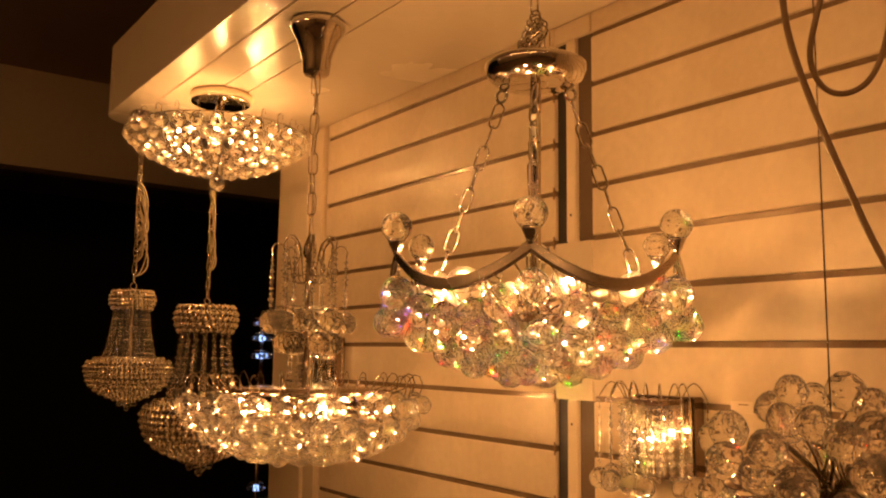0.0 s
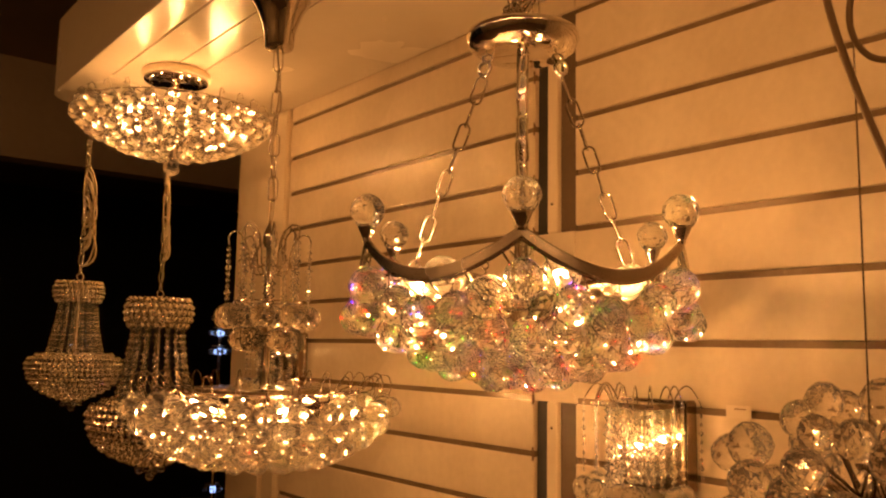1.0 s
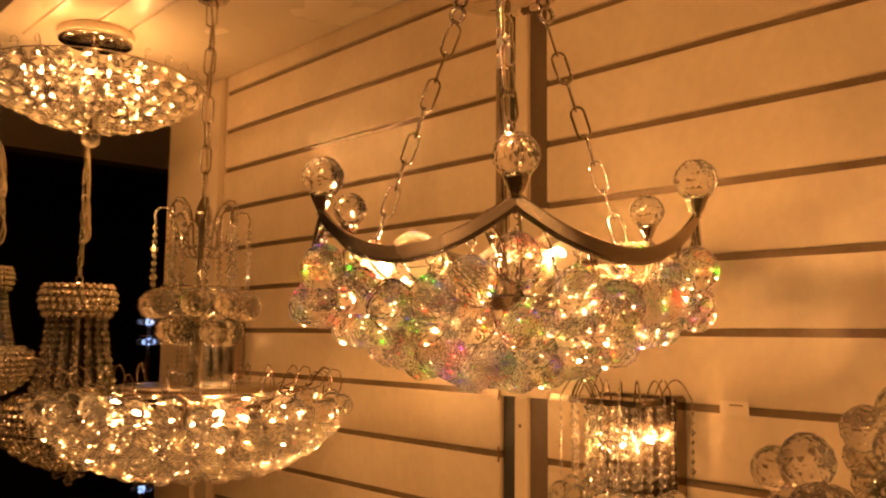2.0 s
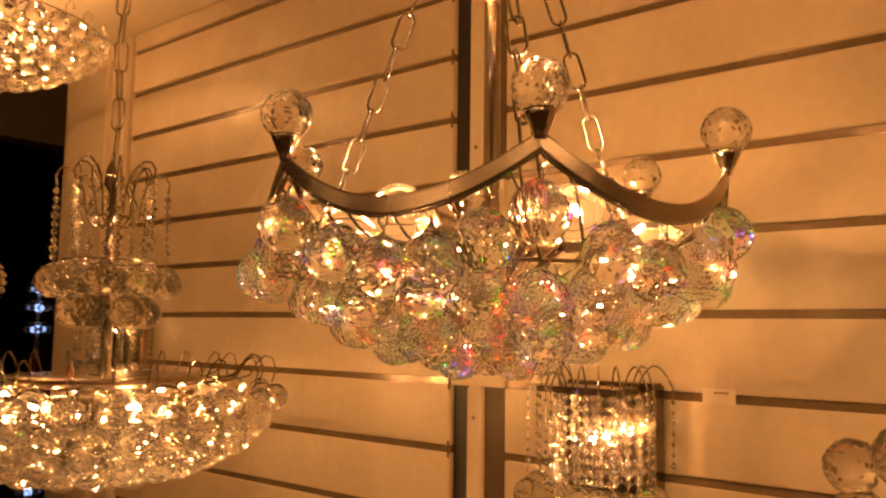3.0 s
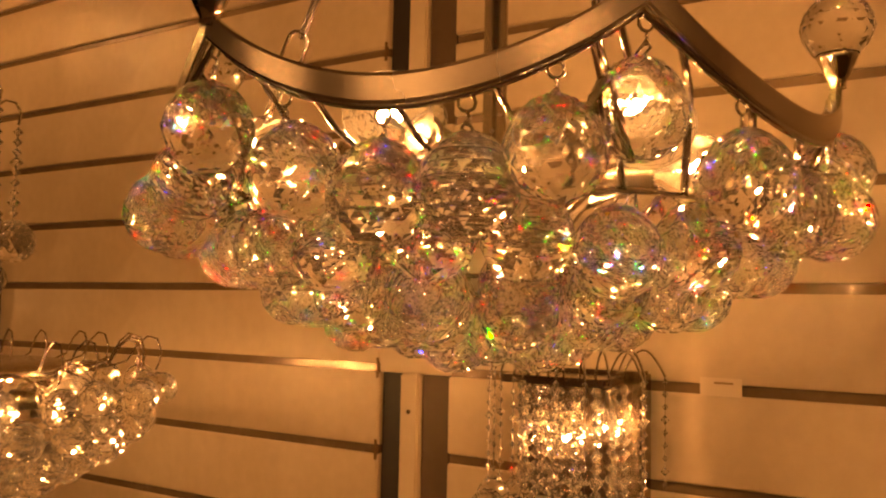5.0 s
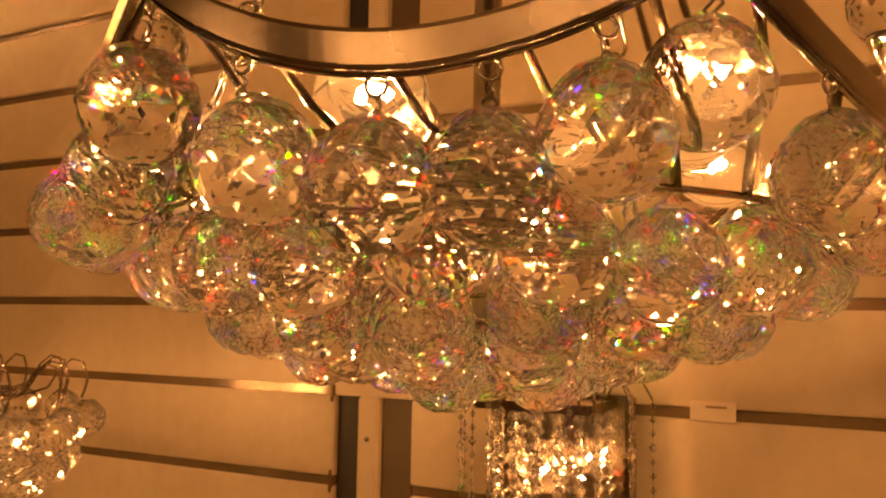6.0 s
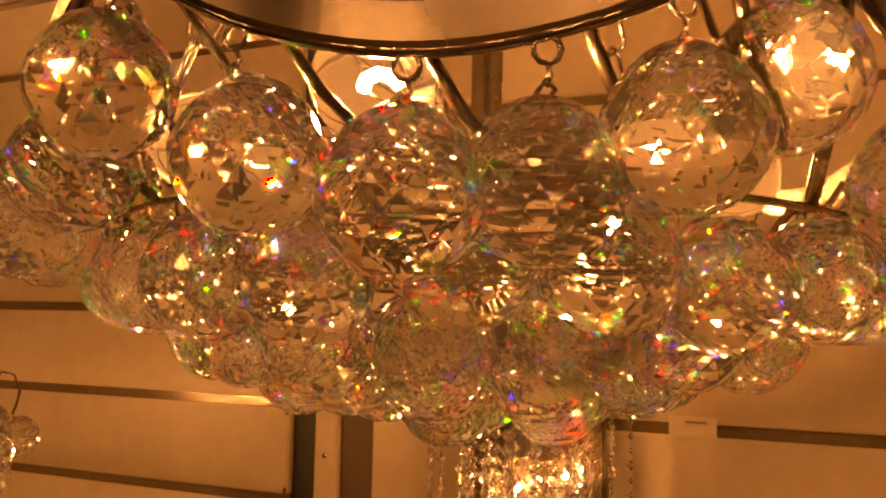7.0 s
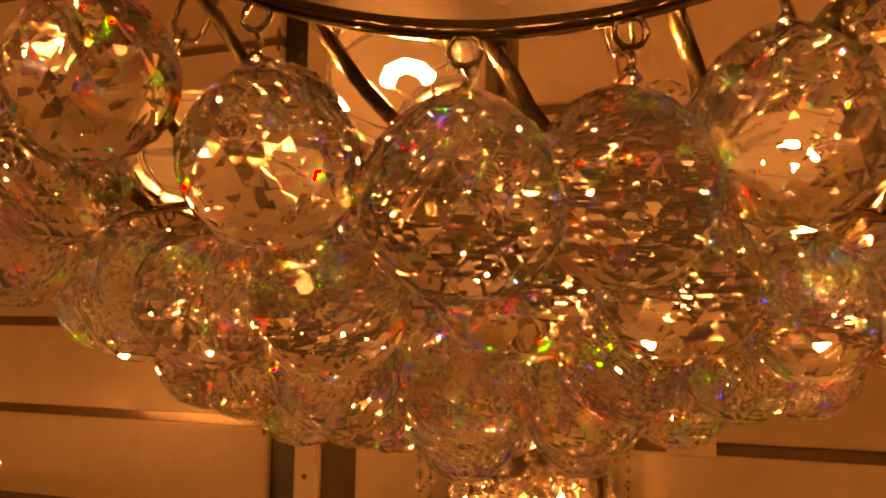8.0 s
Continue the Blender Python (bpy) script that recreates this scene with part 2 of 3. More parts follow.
def glowing_wire(holder, s, size):
    bm = bmesh.new()
    tube(bm, [(-0.27 * s, 0, 1.38 * s), (-0.18 * s, 0.08 * s, 1.5 * s), (0, 0.13 * s, 1.54 * s), (0.18 * s, 0.08 * s, 1.5 * s), (0.27 * s, 0, 1.38 * s)], 0.09 * s, False, 6)
    part("filament", bm, M_FILAMENT_WEAK if size < 0.0215 else M_FILAMENT, holder, "glowing filament", True)
    bm = bmesh.new()
    tube(bm, [(0.1 * s, 0, 0), (0.12 * s, 0, 0.8 * s), (0.3 * s, 0, 1.42 * s)], 0.025 * s, False, 5)
    tube(bm, [(-0.1 * s, 0, 0), (-0.12 * s, 0, 0.8 * s), (-0.3 * s, 0, 1.42 * s)], 0.025 * s, False, 5)
    part("filament_support", bm, M_CHROME_DULL, holder, "", True)


def aim(p, d):
    """A pose at p with its z axis along d."""
    return Matrix.Translation(p) @ Vector(d).to_track_quat("Z", "Y").to_matrix().to_4x4()


def ball_row(parent, count, r, z, mesh, size=1.0, start=0.0, jitter=0.002, name="crystal_ball"):
    for i in range(count):
        p = polar(r + random.uniform(-jitter, jitter), start + 360 * i / count + random.uniform(-1, 1), z + random.uniform(-jitter, jitter))
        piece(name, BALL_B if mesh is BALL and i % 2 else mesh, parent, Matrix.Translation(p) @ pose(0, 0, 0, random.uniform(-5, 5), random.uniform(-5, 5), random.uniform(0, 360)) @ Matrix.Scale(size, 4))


# ---- the setting ----
WALL = 1.4            # face of the slatted wall
SOFFIT = 2.245

def plain(name, lo, hi, mat, label, bevel=0.0):
    ob = new(name, link_mesh(name, box(bmesh.new(), lo, hi, bevel), mat))
    return tagged(ob, label, kind="structure")


plain("floor", (-3.0, -4.0, -0.1), (5.0, 9.0, 0.0), M_FLOOR, "dark brown tiled shop floor")
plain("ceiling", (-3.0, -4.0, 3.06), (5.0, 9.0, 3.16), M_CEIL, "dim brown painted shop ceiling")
plain("wall_south", (-3.0, -4.1, 0.0), (5.0, -4.0, 3.06), M_ROOM, "plain painted wall at the back of the shop")
plain("wall_west", (-3.1, -4.1, 0.0), (-3.0, 5.0, 3.06), M_ROOM, "plain painted shop wall")
plain("wall_east", (5.0, -4.1, 0.0), (5.1, 9.0, 3.06), M_DARK, "shop wall with darkness put into its near-black colour")
plain("wall_north", (-3.0, 8.9, 0.0), (5.0, 9.0, 3.06), M_DARK, "far wall coloured near-black for the darkness of an unlit space")
plain("wall_header", (-3.0, 5.0, 2.53), (5.0, 5.15, 3.06), M_ROOM, "beige painted beam over a wide dark opening")

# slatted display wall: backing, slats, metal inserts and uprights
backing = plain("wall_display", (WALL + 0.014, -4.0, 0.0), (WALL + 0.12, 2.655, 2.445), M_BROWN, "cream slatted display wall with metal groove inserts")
SLAT_LONG = link_mesh("slat", box(bmesh.new(), (0, -2.6485, -0.0445), (0.0135, 2.6485, 0.0445), 0.0015), M_SLAT)
SLAT_SHORT = link_mesh("slat_short", box(bmesh.new(), (0, -0.476, -0.0445), (0.0135, 0.476, 0.0445), 0.0015), M_SLAT)
def insert_shape(half):
    bm = bmesh.new()
    box(bm, (0.006, -half, -0.0052), (0.0085, half, 0.0052))
    box(bm, (0.0042, -half, -0.0054), (0.006, half, -0.004))
    return link_mesh("groove_insert", bm, M_ALU)
INS_LONG, INS_SHORT = insert_shape(2.648), insert_shape(0.4755)
for k in range(-15, 7):
    z = 1.65 + 0.1 * k
    if z < 2.2:
        piece("slat", SLAT_LONG, backing, Matrix.Translation((WALL, -1.3515, z)))
        piece("slat", SLAT_SHORT, backing, Matrix.Translation((WALL, 1.873, z)))
    piece("groove_insert", INS_LONG, backing, Matrix.Translation((WALL, -1.3515, z - 0.05)))
    piece("groove_insert", INS_SHORT, backing, Matrix.Translation((WALL, 1.873, z - 0.05)))
TOP = link_mesh("slat_top", box(bmesh.new(), (0, -2.6485, -0.02), (0.0135, 2.6485, 0.02), 0.0015), M_SLAT)
piece("slat", TOP, backing, Matrix.Translation((WALL, -1.3515, 2.2255)))
TOP2 = link_mesh("slat_top_short", box(bmesh.new(), (0, -0.476, -0.02), (0.0135, 0.476, 0.02), 0.0015), M_SLAT)
piece("slat", TOP2, backing, Matrix.Translation((WALL, 1.873, 2.2255)))

upright = thing("trim_upright", "cream shelf upright with dark slotted channels", "upright", kind="structure")
for z0, z1 in ((0.0, 1.495), (1.797, 2.205)):
    part("cover_strip", box(bmesh.new(), (WALL - 0.002, 1.338, z0), (WALL + 0.0135, 1.364, z1), 0.002), M_POST, upright)
    part("slotted_channel", box(bmesh.new(), (WALL + 0.009, 1.366, z0), (WALL + 0.0137, 1.3965, z1)), M_BLACK, upright, "black slotted steel channel")
    part("side_channel", box(bmesh.new(), (WALL + 0.006, 1.2985, z0), (WALL + 0.0137, 1.336, z1)), M_CHANNEL, upright, "recessed channel with shade put into its brown")
for z0, z1 in ((1.4955, 1.7965), (2.2055, 2.244)):
    part("cover_plate", box(bmesh.new(), (WALL - 0.001, 1.298, z0), (WALL + 0.0135, 1.396, z1), 0.0015), M_POST, upright)
SCREW = link_mesh("screw", lathe(bmesh.new(), [(0, -0.001), (0.0022, -0.001), (0.0028, 0), (0.0028, 0.004)], 10), M_CHROME_DULL, True)
for z in (1.45, 1.85, 2.15, 1.3):
    piece("screw", SCREW, upright, aim((WALL - 0.0025, 1.351, z), (1, 0, 0)))
CLIP = link_mesh("groove_clip", box(bmesh.new(), (WALL - 0.0014, 1.3985, -0.0125), (WALL + 0.004, 1.4015, 0.0125), 0.0006), M_BROWN)
for k in range(-13, 6):
    if not 1.52 < 1.6 + 0.1 * k < 1.78:
        piece("groove_clip", CLIP, upright, Matrix.Translation((0, 0, 1.6 + 0.1 * k)))
part("slot_mark", box(bmesh.new(), (WALL - 0.0016, 1.325, 1.527), (WALL - 0.0008, 1.34, 1.538)), M_BLACK, upright)

bm = bmesh.new()
box(bm, (WALL - 0.018, 2.42, 0.0), (WALL + 0.12, 2.62, SOFFIT), 0.012)
endpost = tagged(new("trim_end_post", link_mesh("trim_end_post", bm, M_POST)), "cream painted end post of the display wall", kind="structure")
part("edge_moulding", box(bmesh.new(), (WALL - 0.012, 2.352, 0.0), (WALL + 0.0135, 2.4195, SOFFIT - 0.001), 0.004), M_POST, endpost)
part("edge_return", box(bmesh.new(), (WALL - 0.008, 2.6205, 0.0), (WALL + 0.11, 2.655, SOFFIT - 0.001), 0.004), M_POST, endpost)

# lighting soffit with grooved underside and a rounded corner
def rounded_slab(bm, x0, y1, x1, y0, z0, z1, r):
    pts = [(x1, y0), (x1, y1)]
    pts += [(x0 + r - r * math.sin(a), y1 - r + r * math.cos(a)) for a in [math.pi / 2 * k / 10 for k in range(11)]]
    pts += [(x0, y0)]
    lo = [bm.verts.new((x, y, z0)) for x, y in pts]
    hi = [bm.verts.new((x, y, z1)) for x, y in pts]
    bm.faces.new(lo)
    bm.faces.new(hi[::-1])
    for i in range(len(pts)):
        j = (i + 1) % len(pts)
        bm.faces.new((lo[i], hi[i], hi[j], lo[j]))
    return bm


bm = bmesh.new()
rounded_slab(bm, 0.848, 2.73, 1.52, -4.0, SOFFIT + 0.006, 2.445, 0.1)
rounded_slab(bm, 0.848, 2.73, 1.52, 2.402, SOFFIT, SOFFIT + 0.006, 0.1)
for a, b, y1 in ((0.848, 0.9175, 2.4015), (0.9225, 1.0085, 2.4015), (1.0125, 1.0785, 2.4015), (1.0815, 1.4, 2.4015)):
    box(bm, (a, -4.0, SOFFIT), (b, y1, SOFFIT + 0.006))
soffit = new("ceiling_soffit", link_mesh("ceiling_soffit", bm, M_SOFFIT))
tagged(soffit, "cream semi-gloss lighting soffit with grooved underside", kind="structure")

# ---- the crown-shaped crystal basket chandelier ----
CROWN = (1.010, 1.033, 0.0)
A0 = 225.75
def wave(deg):
    """Height of the scalloped crown band."""
    u = ((deg - A0) / 60.0) % 1.0
    return 1.66 + 0.0415 * abs(2 * u - 1) ** 1.9


def crown_chandelier():
    top = thing("crown_chandelier", "lit chrome crown chandelier with a basket of faceted crystal balls", "chandelier", CROWN)
    R = 0.194
    bm = bmesh.new()                                   # scalloped strap
    n, rows = 240, []
    for i in range(n):
        a = A0 + 360 * i / n
        z = wave(a)
        u = ((a - A0) / 60.0) % 1.0
        r = R + 0.004 * abs(2 * u - 1) ** 3
        rows.append([bm.verts.new(polar(r + dr, a, z + dz)) for dr, dz in ((0.0012, 0.0065), (0.0016, 0.005), (0.0016, -0.005), (0.0012, -0.0065), (-0.0016, -0.0065), (-0.0016, 0.0065))])
    for i in range(n):
        a, b = rows[i], rows[(i + 1) % n]
        for k in range(6):
            bm.faces.new((a[k], b[k], b[(k + 1) % 6], a[(k + 1) % 6]))
    part("crown_band", bm, M_BAND, top, "scalloped chrome crown band", False)
    bm = bmesh.new()
    tube(bm, [polar(R - 0.0005, a, wave(a) - 0.007) for a in [A0 + 360 * i / 180 for i in range(180)]], 0.002, True, 6)
    part("hanging_rail", bm, M_CHROME, top, "", True)
    for i in range(6):                                 # finials
        p = polar(R + 0.004, A0 + 60 * i, 1.7015)
        cup = part("finial_cup", lathe(bmesh.new(), [(0, 0), (0.0045, 0), (0.0042, 0.003), (0.0065, 0.007), (0.0105, 0.016), (0.0115, 0.0195), (0.009, 0.0205), (0, 0.017)], 16), M_CHROME, top, "", True)
        cup.matrix_basis = Matrix.Translation(p)
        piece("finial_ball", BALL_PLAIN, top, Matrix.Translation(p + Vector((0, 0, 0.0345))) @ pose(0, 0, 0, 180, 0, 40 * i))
    hook_bm = bmesh.new()
    tube(hook_bm, [(0.0035 * math.cos(a), 0, 0.0035 * math.sin(a)) for a in [math.pi * 2 * k / 9 for k in range(9)]], 0.0008, True, 5)
    tube(hook_bm, [(0, 0, -0.0035), (0.001, 0.001, -0.006), (0, 0, -0.009)], 0.0008, False, 5)
    hook = link_mesh("wire_hook", hook_bm, M_CHROME, True)
    for i in range(30):                                # rim row: five balls to a scallop, the highest under its point
        back, z = ((0, 1.655), (11, 1.635), (20.5, 1.621), (31.5, 1.618), (45, 1.63))[i % 5]
        a = A0 + 60 * (i // 5) - back + random.uniform(-0.8, 0.8)
        r = R + (0.0 if i % 2 else -0.008) + random.uniform(-0.001, 0.002)
        z += random.uniform(-0.002, 0.002)
        piece("wire_hook", hook, top, Matrix.Translation(polar(R, a, wave(a) - 0.011)) @ pose(0, 0, 0, 0, 0, a + 90))
        for side in (-0.6, 0.6):                       # both legs of the long wire loop that carries the ball
            part("wire_link", tube(bmesh.new(), [polar(R, a, wave(a) - 0.018), polar(R, a + side, wave(a) - 0.021), polar(r, a + side, z + 0.0225), polar(r, a, z + 0.0195)], 0.0007, False, 5), M_CHROME, top, "", True)
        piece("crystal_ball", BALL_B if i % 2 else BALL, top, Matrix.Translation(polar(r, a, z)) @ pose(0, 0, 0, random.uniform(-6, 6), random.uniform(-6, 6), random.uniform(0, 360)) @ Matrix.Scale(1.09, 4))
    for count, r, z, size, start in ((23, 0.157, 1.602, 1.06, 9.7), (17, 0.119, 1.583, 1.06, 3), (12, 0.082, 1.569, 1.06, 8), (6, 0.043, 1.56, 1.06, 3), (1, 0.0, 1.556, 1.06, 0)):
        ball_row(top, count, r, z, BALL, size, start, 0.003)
    RINGS = ((0.16, 1.626), (0.124, 1.606), (0.084, 1.59), (0.046, 1.579))
    for r, z in RINGS:
        part("lower_ring", tube(bmesh.new(), [polar(r, 360 * i / 72, z) for i in range(72)], 0.0016, True, 6), M_CHROME, top, "", True)
    for i in range(30):                                # flat struts that slant from the band to the first ring
        a = A0 + 6 + 12 * i
        bm = tube(bmesh.new(), [polar(R - 0.003, a, wave(a) - 0.004), polar(R - 0.01, a + 3, wave(a) - 0.02), polar(0.161, a + 9, 1.627)], 0.0036, False, 8, 0.3)
        part("strut", bm, M_ARM, top, "", True)
    for i in range(6):                                 # ribs of the basket
        a = A0 + 30 + 60 * i
        bm = tube(bmesh.new(), [polar(r, a, z) for r, z in (*RINGS, (0.02, 1.576))], 0.0016, False, 6)
        part("rib", bm, M_CHROME_DULL, top, "", True)
    part("stem", lathe(bmesh.new(), [(0, 1.573), (0.012, 1.573), (0.02, 1.58), (0.024, 1.6), (0.024, 1.622), (0.014, 1.628), (0.012, 1.65), (0.0135, 1.652), (0.0135, 1.664), (0.0075, 1.667), (0.0075, 1.955), (0, 1.955)], 24), M_BAND, top, "chrome centre tube", True)
    for i in range(6):
        a = 184.5 + 60 * i
        part("lamp_arm", tube(bmesh.new(), [polar(0.02, a, 1.61), polar(0.045, a, 1.635), polar(0.07, a, 1.66)], 0.004, False, 8), M_CHROME, top, "", True)
        bulb(top, aim(polar(0.096, a, 1.661), polar(1, a, 0.12)))
    part("canopy_plate", lathe(bmesh.new(), [(0, 1.948), (0.03, 1.947), (0.055, 1.951), (0.066, 1.959), (0.07, 1.97), (0.07, 1.976), (0.066, 1.9785), (0.05, 1.979), (0.012, 1.983), (0, 1.983)], 40), M_CHROME, top, "polished chrome canopy plate", True)
    for i in range(3):
        a = A0 + 120 * i
        part("chain_eye", tube(bmesh.new(), [polar(0.056, a, 1.943) + 0.0085 * (math.cos(b) * polar(1, a) + Vector((0, 0, math.sin(b)))) for b in [2 * math.pi * k / 14 for k in range(14)]], 0.0026, True, 8), M_CHROME, top, "", True)
        chain(top, polar(0.058, a, 1.93), polar(0.186, a, 1.64), LINK_MID, 0.0305)
    # gathered spare chain on the canopy and the chain up to the soffit
    chain(top, (0, 0, 2.015), (-0.004, 0.003, SOFFIT), LINK_LONG, 0.0395)
    heap = new("chain")
    heap.parent = top
    for i in range(26):
        u = i / 26
        p = polar(0.03 * (1 - u) * random.uniform(0.4, 1.0), random.uniform(0, 360), 1.989 + 0.045 * u)
        piece("chain_link", LINK_LONG, heap, Matrix.Translation(p) @ pose(0, 0, 0, random.uniform(50, 120), random.uniform(-30, 30), random.uniform(0, 360)) @ Matrix.Scale(0.8, 4))
    part("ceiling_hook", lathe(bmesh.new(), [(0, SOFFIT - 0.02), (0.012, SOFFIT - 0.02), (0.02, SOFFIT - 0.008), (0.022, SOFFIT), (0, SOFFIT)], 20), M_CHROME, top, "", True)
    return top


crown_chandelier()


# ---- the wide bowl chandelier with a fountain top ----
def bowl_chandelier():
    top = thing("bowl_chandelier", "lit two-tier chrome chandelier with a wide bowl of crystal balls", "chandelier", (1.003, 1.673, -0.0016))
    part("ceiling_cup", lathe(bmesh.new(), [(0, 2.135), (0.024, 2.135), (0.027, 2.14), (0.03, 2.165), (0.04, 2.2), (0.048, 2.215), (0.056, 2.228), (0.057, 2.24), (0.054, 2.244), (0, 2.244)], 36), M_CHROME, top, "chrome cone-shaped ceiling cup", True)
    chain(top, (0, 0, 2.135), (0, 0, 1.81), LINK_LONG, 0.0395)
    part("cord", tube(bmesh.new(), [(0.006 * math.sin(9 * u), 0.006 * math.cos(7 * u), 2.135 - 0.33 * u) for u in [k / 16 for k in range(17)]], 0.0018, False, 6), M_CORD, top, "", True)
    part("stem", lathe(bmesh.new(), [(0, 1.45), (0.018, 1.45), (0.022, 1.47), (0.01, 1.5), (0.007, 1.52), (0.007, 1.6), (0.018, 1.605), (0.018, 1.615), (0.006, 1.622), (0.006, 1.76), (0.014, 1.77), (0.012, 1.79), (0.004, 1.81), (0, 1.812)], 20), M_CHROME, top, "", True)
    for i in range(12):                                # fountain of curled wires with strands and balls
        a = 30 * i + 10
        r = 0.068 if i % 2 else 0.05
        h = 1.79 if i % 2 else 1.805
        way = ((0.01, -0.075), (0.022, -0.078), (0.034, -0.066), (r - 0.03, -0.035), (r - 0.022, -0.012), (r - 0.01, -0.001), (r, -0.002), (r + 0.006, -0.012), (r + 0.004, -0.026))
        arc = [polar(q, a, h + dz) for q, dz in way]
        part("curled_wire", tube(bmesh.new(), arc, 0.0016, False, 6), M_CHROME, top, "", True)
        strand(top, polar(r + 0.004, a, h - 0.034), 11, 0.011, 1.1)
    ball_row(top, 8, 0.071, 1.638, BALL_SOFT, 1.14, 10)
    ball_row(top, 6, 0.046, 1.597, BALL_SOFT, 1.14, 30)
    part("crown_ring", tube(bmesh.new(), [polar(0.06, 7.5 * k, 1.665) for k in range(48)], 0.002, True, 6), M_CHROME, top, "", True)
    part("pan", lathe(bmesh.new(), [(0.02, 1.512), (0.09, 1.514), (0.128, 1.512), (0.132, 1.506), (0.128, 1.5), (0.09, 1.503), (0.02, 1.503)], 48), M_CHROME_DULL, top, "round chrome pan", True)
    curl = bmesh.new()                                 # wire that rises from the pan, curls over and carries a ball
    tube(curl, [(0.0, 0, 0), (0.03, 0, 0.0), (0.05, 0, 0.006), (0.06, 0, 0.024), (0.07, 0, 0.033), (0.08, 0, 0.03), (0.085, 0, 0.016), (0.083, 0, 0.004), (0.08, 0, -0.004)], 0.0012, False, 5)
    curl_mesh = link_mesh("curled_wire", curl, M_ARM, True)
    for i in range(28):
        a = 360 / 28 * i
        piece("curled_wire", curl_mesh, top, Matrix.Translation(polar(0.128 + 0.012 * (i % 2), a, 1.506)) @ pose(0, 0, 0, 0, 0, a))
        p = polar(0.212 + 0.014 * (i % 2), a, 1.482 + random.uniform(-0.003, 0.003))
        piece("crystal_ball", BALL_SOFT, top, Matrix.Translation(p) @ pose(0, 0, 0, 0, 0, random.uniform(0, 360)) @ Matrix.Scale(0.9, 4))
    for count, r, z, start in ((29, 0.206, 1.452, 4), (26, 0.181, 1.43, 0), (22, 0.15, 1.412, 6), (17, 0.117, 1.4, 2), (12, 0.084, 1.392, 0), (8, 0.05, 1.388, 7), (3, 0.02, 1.386, 0)):
        ball_row(top, count, r, z, BALL_SOFT, 0.94, start)
    for r, z in ((0.195, 1.47), (0.158, 1.433), (0.11, 1.414), (0.058, 1.401)):
        part("bowl_ring", tube(bmesh.new(), [polar(r, 5 * k, z) for k in range(72)], 0.0016, True, 6), M_CHROME, top, "", True)
    for i in range(8):
        a = 45 * i + 12
        part("rib", tube(bmesh.new(), [polar(0.125, a, 1.503), polar(0.195, a, 1.47), polar(0.158, a, 1.433), polar(0.11, a, 1.414), polar(0.058, a, 1.401)], 0.0018, False, 6), M_CHROME, top, "", True)
    for i in range(8):
        a = 45 * i + 30
        bulb(top, aim(polar(0.12, a, 1.478), polar(1, a, 0.1)), 0.02)
    return top


bowl_chandelier()


# ---- the flush crystal fitting on the soffit ----
def flush_fitting():
    top = thing("flush_chandelier", "lit flush ceiling fitting of clustered crystal balls", "ceiling light", (1.033, 2.262, -0.001))
    part("mounting_ring", lathe(bmesh.new(), [(0, 2.226), (0.078, 2.226), (0.08, 2.228), (0.08, 2.242), (0.077, 2.2445), (0, 2.2445)], 40), M_LABEL, top, "white mounting ring", True)
    part("canopy", lathe(bmesh.new(), [(0, 2.218), (0.068, 2.218), (0.075, 2.2195), (0.077, 2.2255), (0, 2.2255)], 40), M_CHROME, top, "polished chrome canopy", True)
    part("stem", lathe(bmesh.new(), [(0, 2.03), (0.01, 2.03), (0.01, 2.15), (0.018, 2.155), (0.018, 2.175), (0.009, 2.18), (0.009, 2.218), (0, 2.218)], 16), M_CHROME, top, "", True)
    for r, z in ((0.213, 2.14), (0.175, 2.112), (0.128, 2.092), (0.074, 2.076)):
        part("ring", tube(bmesh.new(), [polar(r, 6 * k, z) for k in range(60)], 0.0018, True, 6), M_CHROME, top, "", True)
    for i in range(8):
        a = 45 * i
        part("rib", tube(bmesh.new(), [polar(0.015, a, 2.155), polar(0.12, a, 2.145), polar(0.213, a, 2.14), polar(0.175, a, 2.112), polar(0.128, a, 2.092), polar(0.074, a, 2.076), polar(0.01, a, 2.07)], 0.0018, False, 6), M_CHROME, top, "", True)
    curl = bmesh.new()
    tube(curl, [(0.0, 0, 0), (0.002, 0, 0.018), (0.01, 0, 0.024), (0.018, 0, 0.018), (0.019, 0, 0.006)], 0.001, False, 5)
    curl_mesh = link_mesh("curled_wire", curl, M_CHROME, True)
    for i in range(26):
        a = 360 / 26 * i
        piece("curled_wire", curl_mesh, top, Matrix.Translation(polar(0.205, a, 2.14)) @ pose(0, 0, 0, 0, 0, a))
    for count, r, z, start in ((29, 0.217, 2.12, 0), (26, 0.197, 2.101, 5), (22, 0.169, 2.085, 0), (18, 0.138, 2.07, 6), (13, 0.106, 2.058, 1), (9, 0.072, 2.049, 0), (5, 0.038, 2.044, 3)):
        ball_row(top, count, r, z, BALL_SOFT, 0.9, start)
    piece("drop_ball", BALL_SOFT, top, Matrix.Translation((0, 0, 2.008)) @ Matrix.Scale(1.0, 4))
    for i in range(8):
        a = 45 * i + 20
        bulb(top, aim(polar(0.1, a, 2.118), polar(1, a, 0.0)), 0.018)
    return top


flush_fitting()


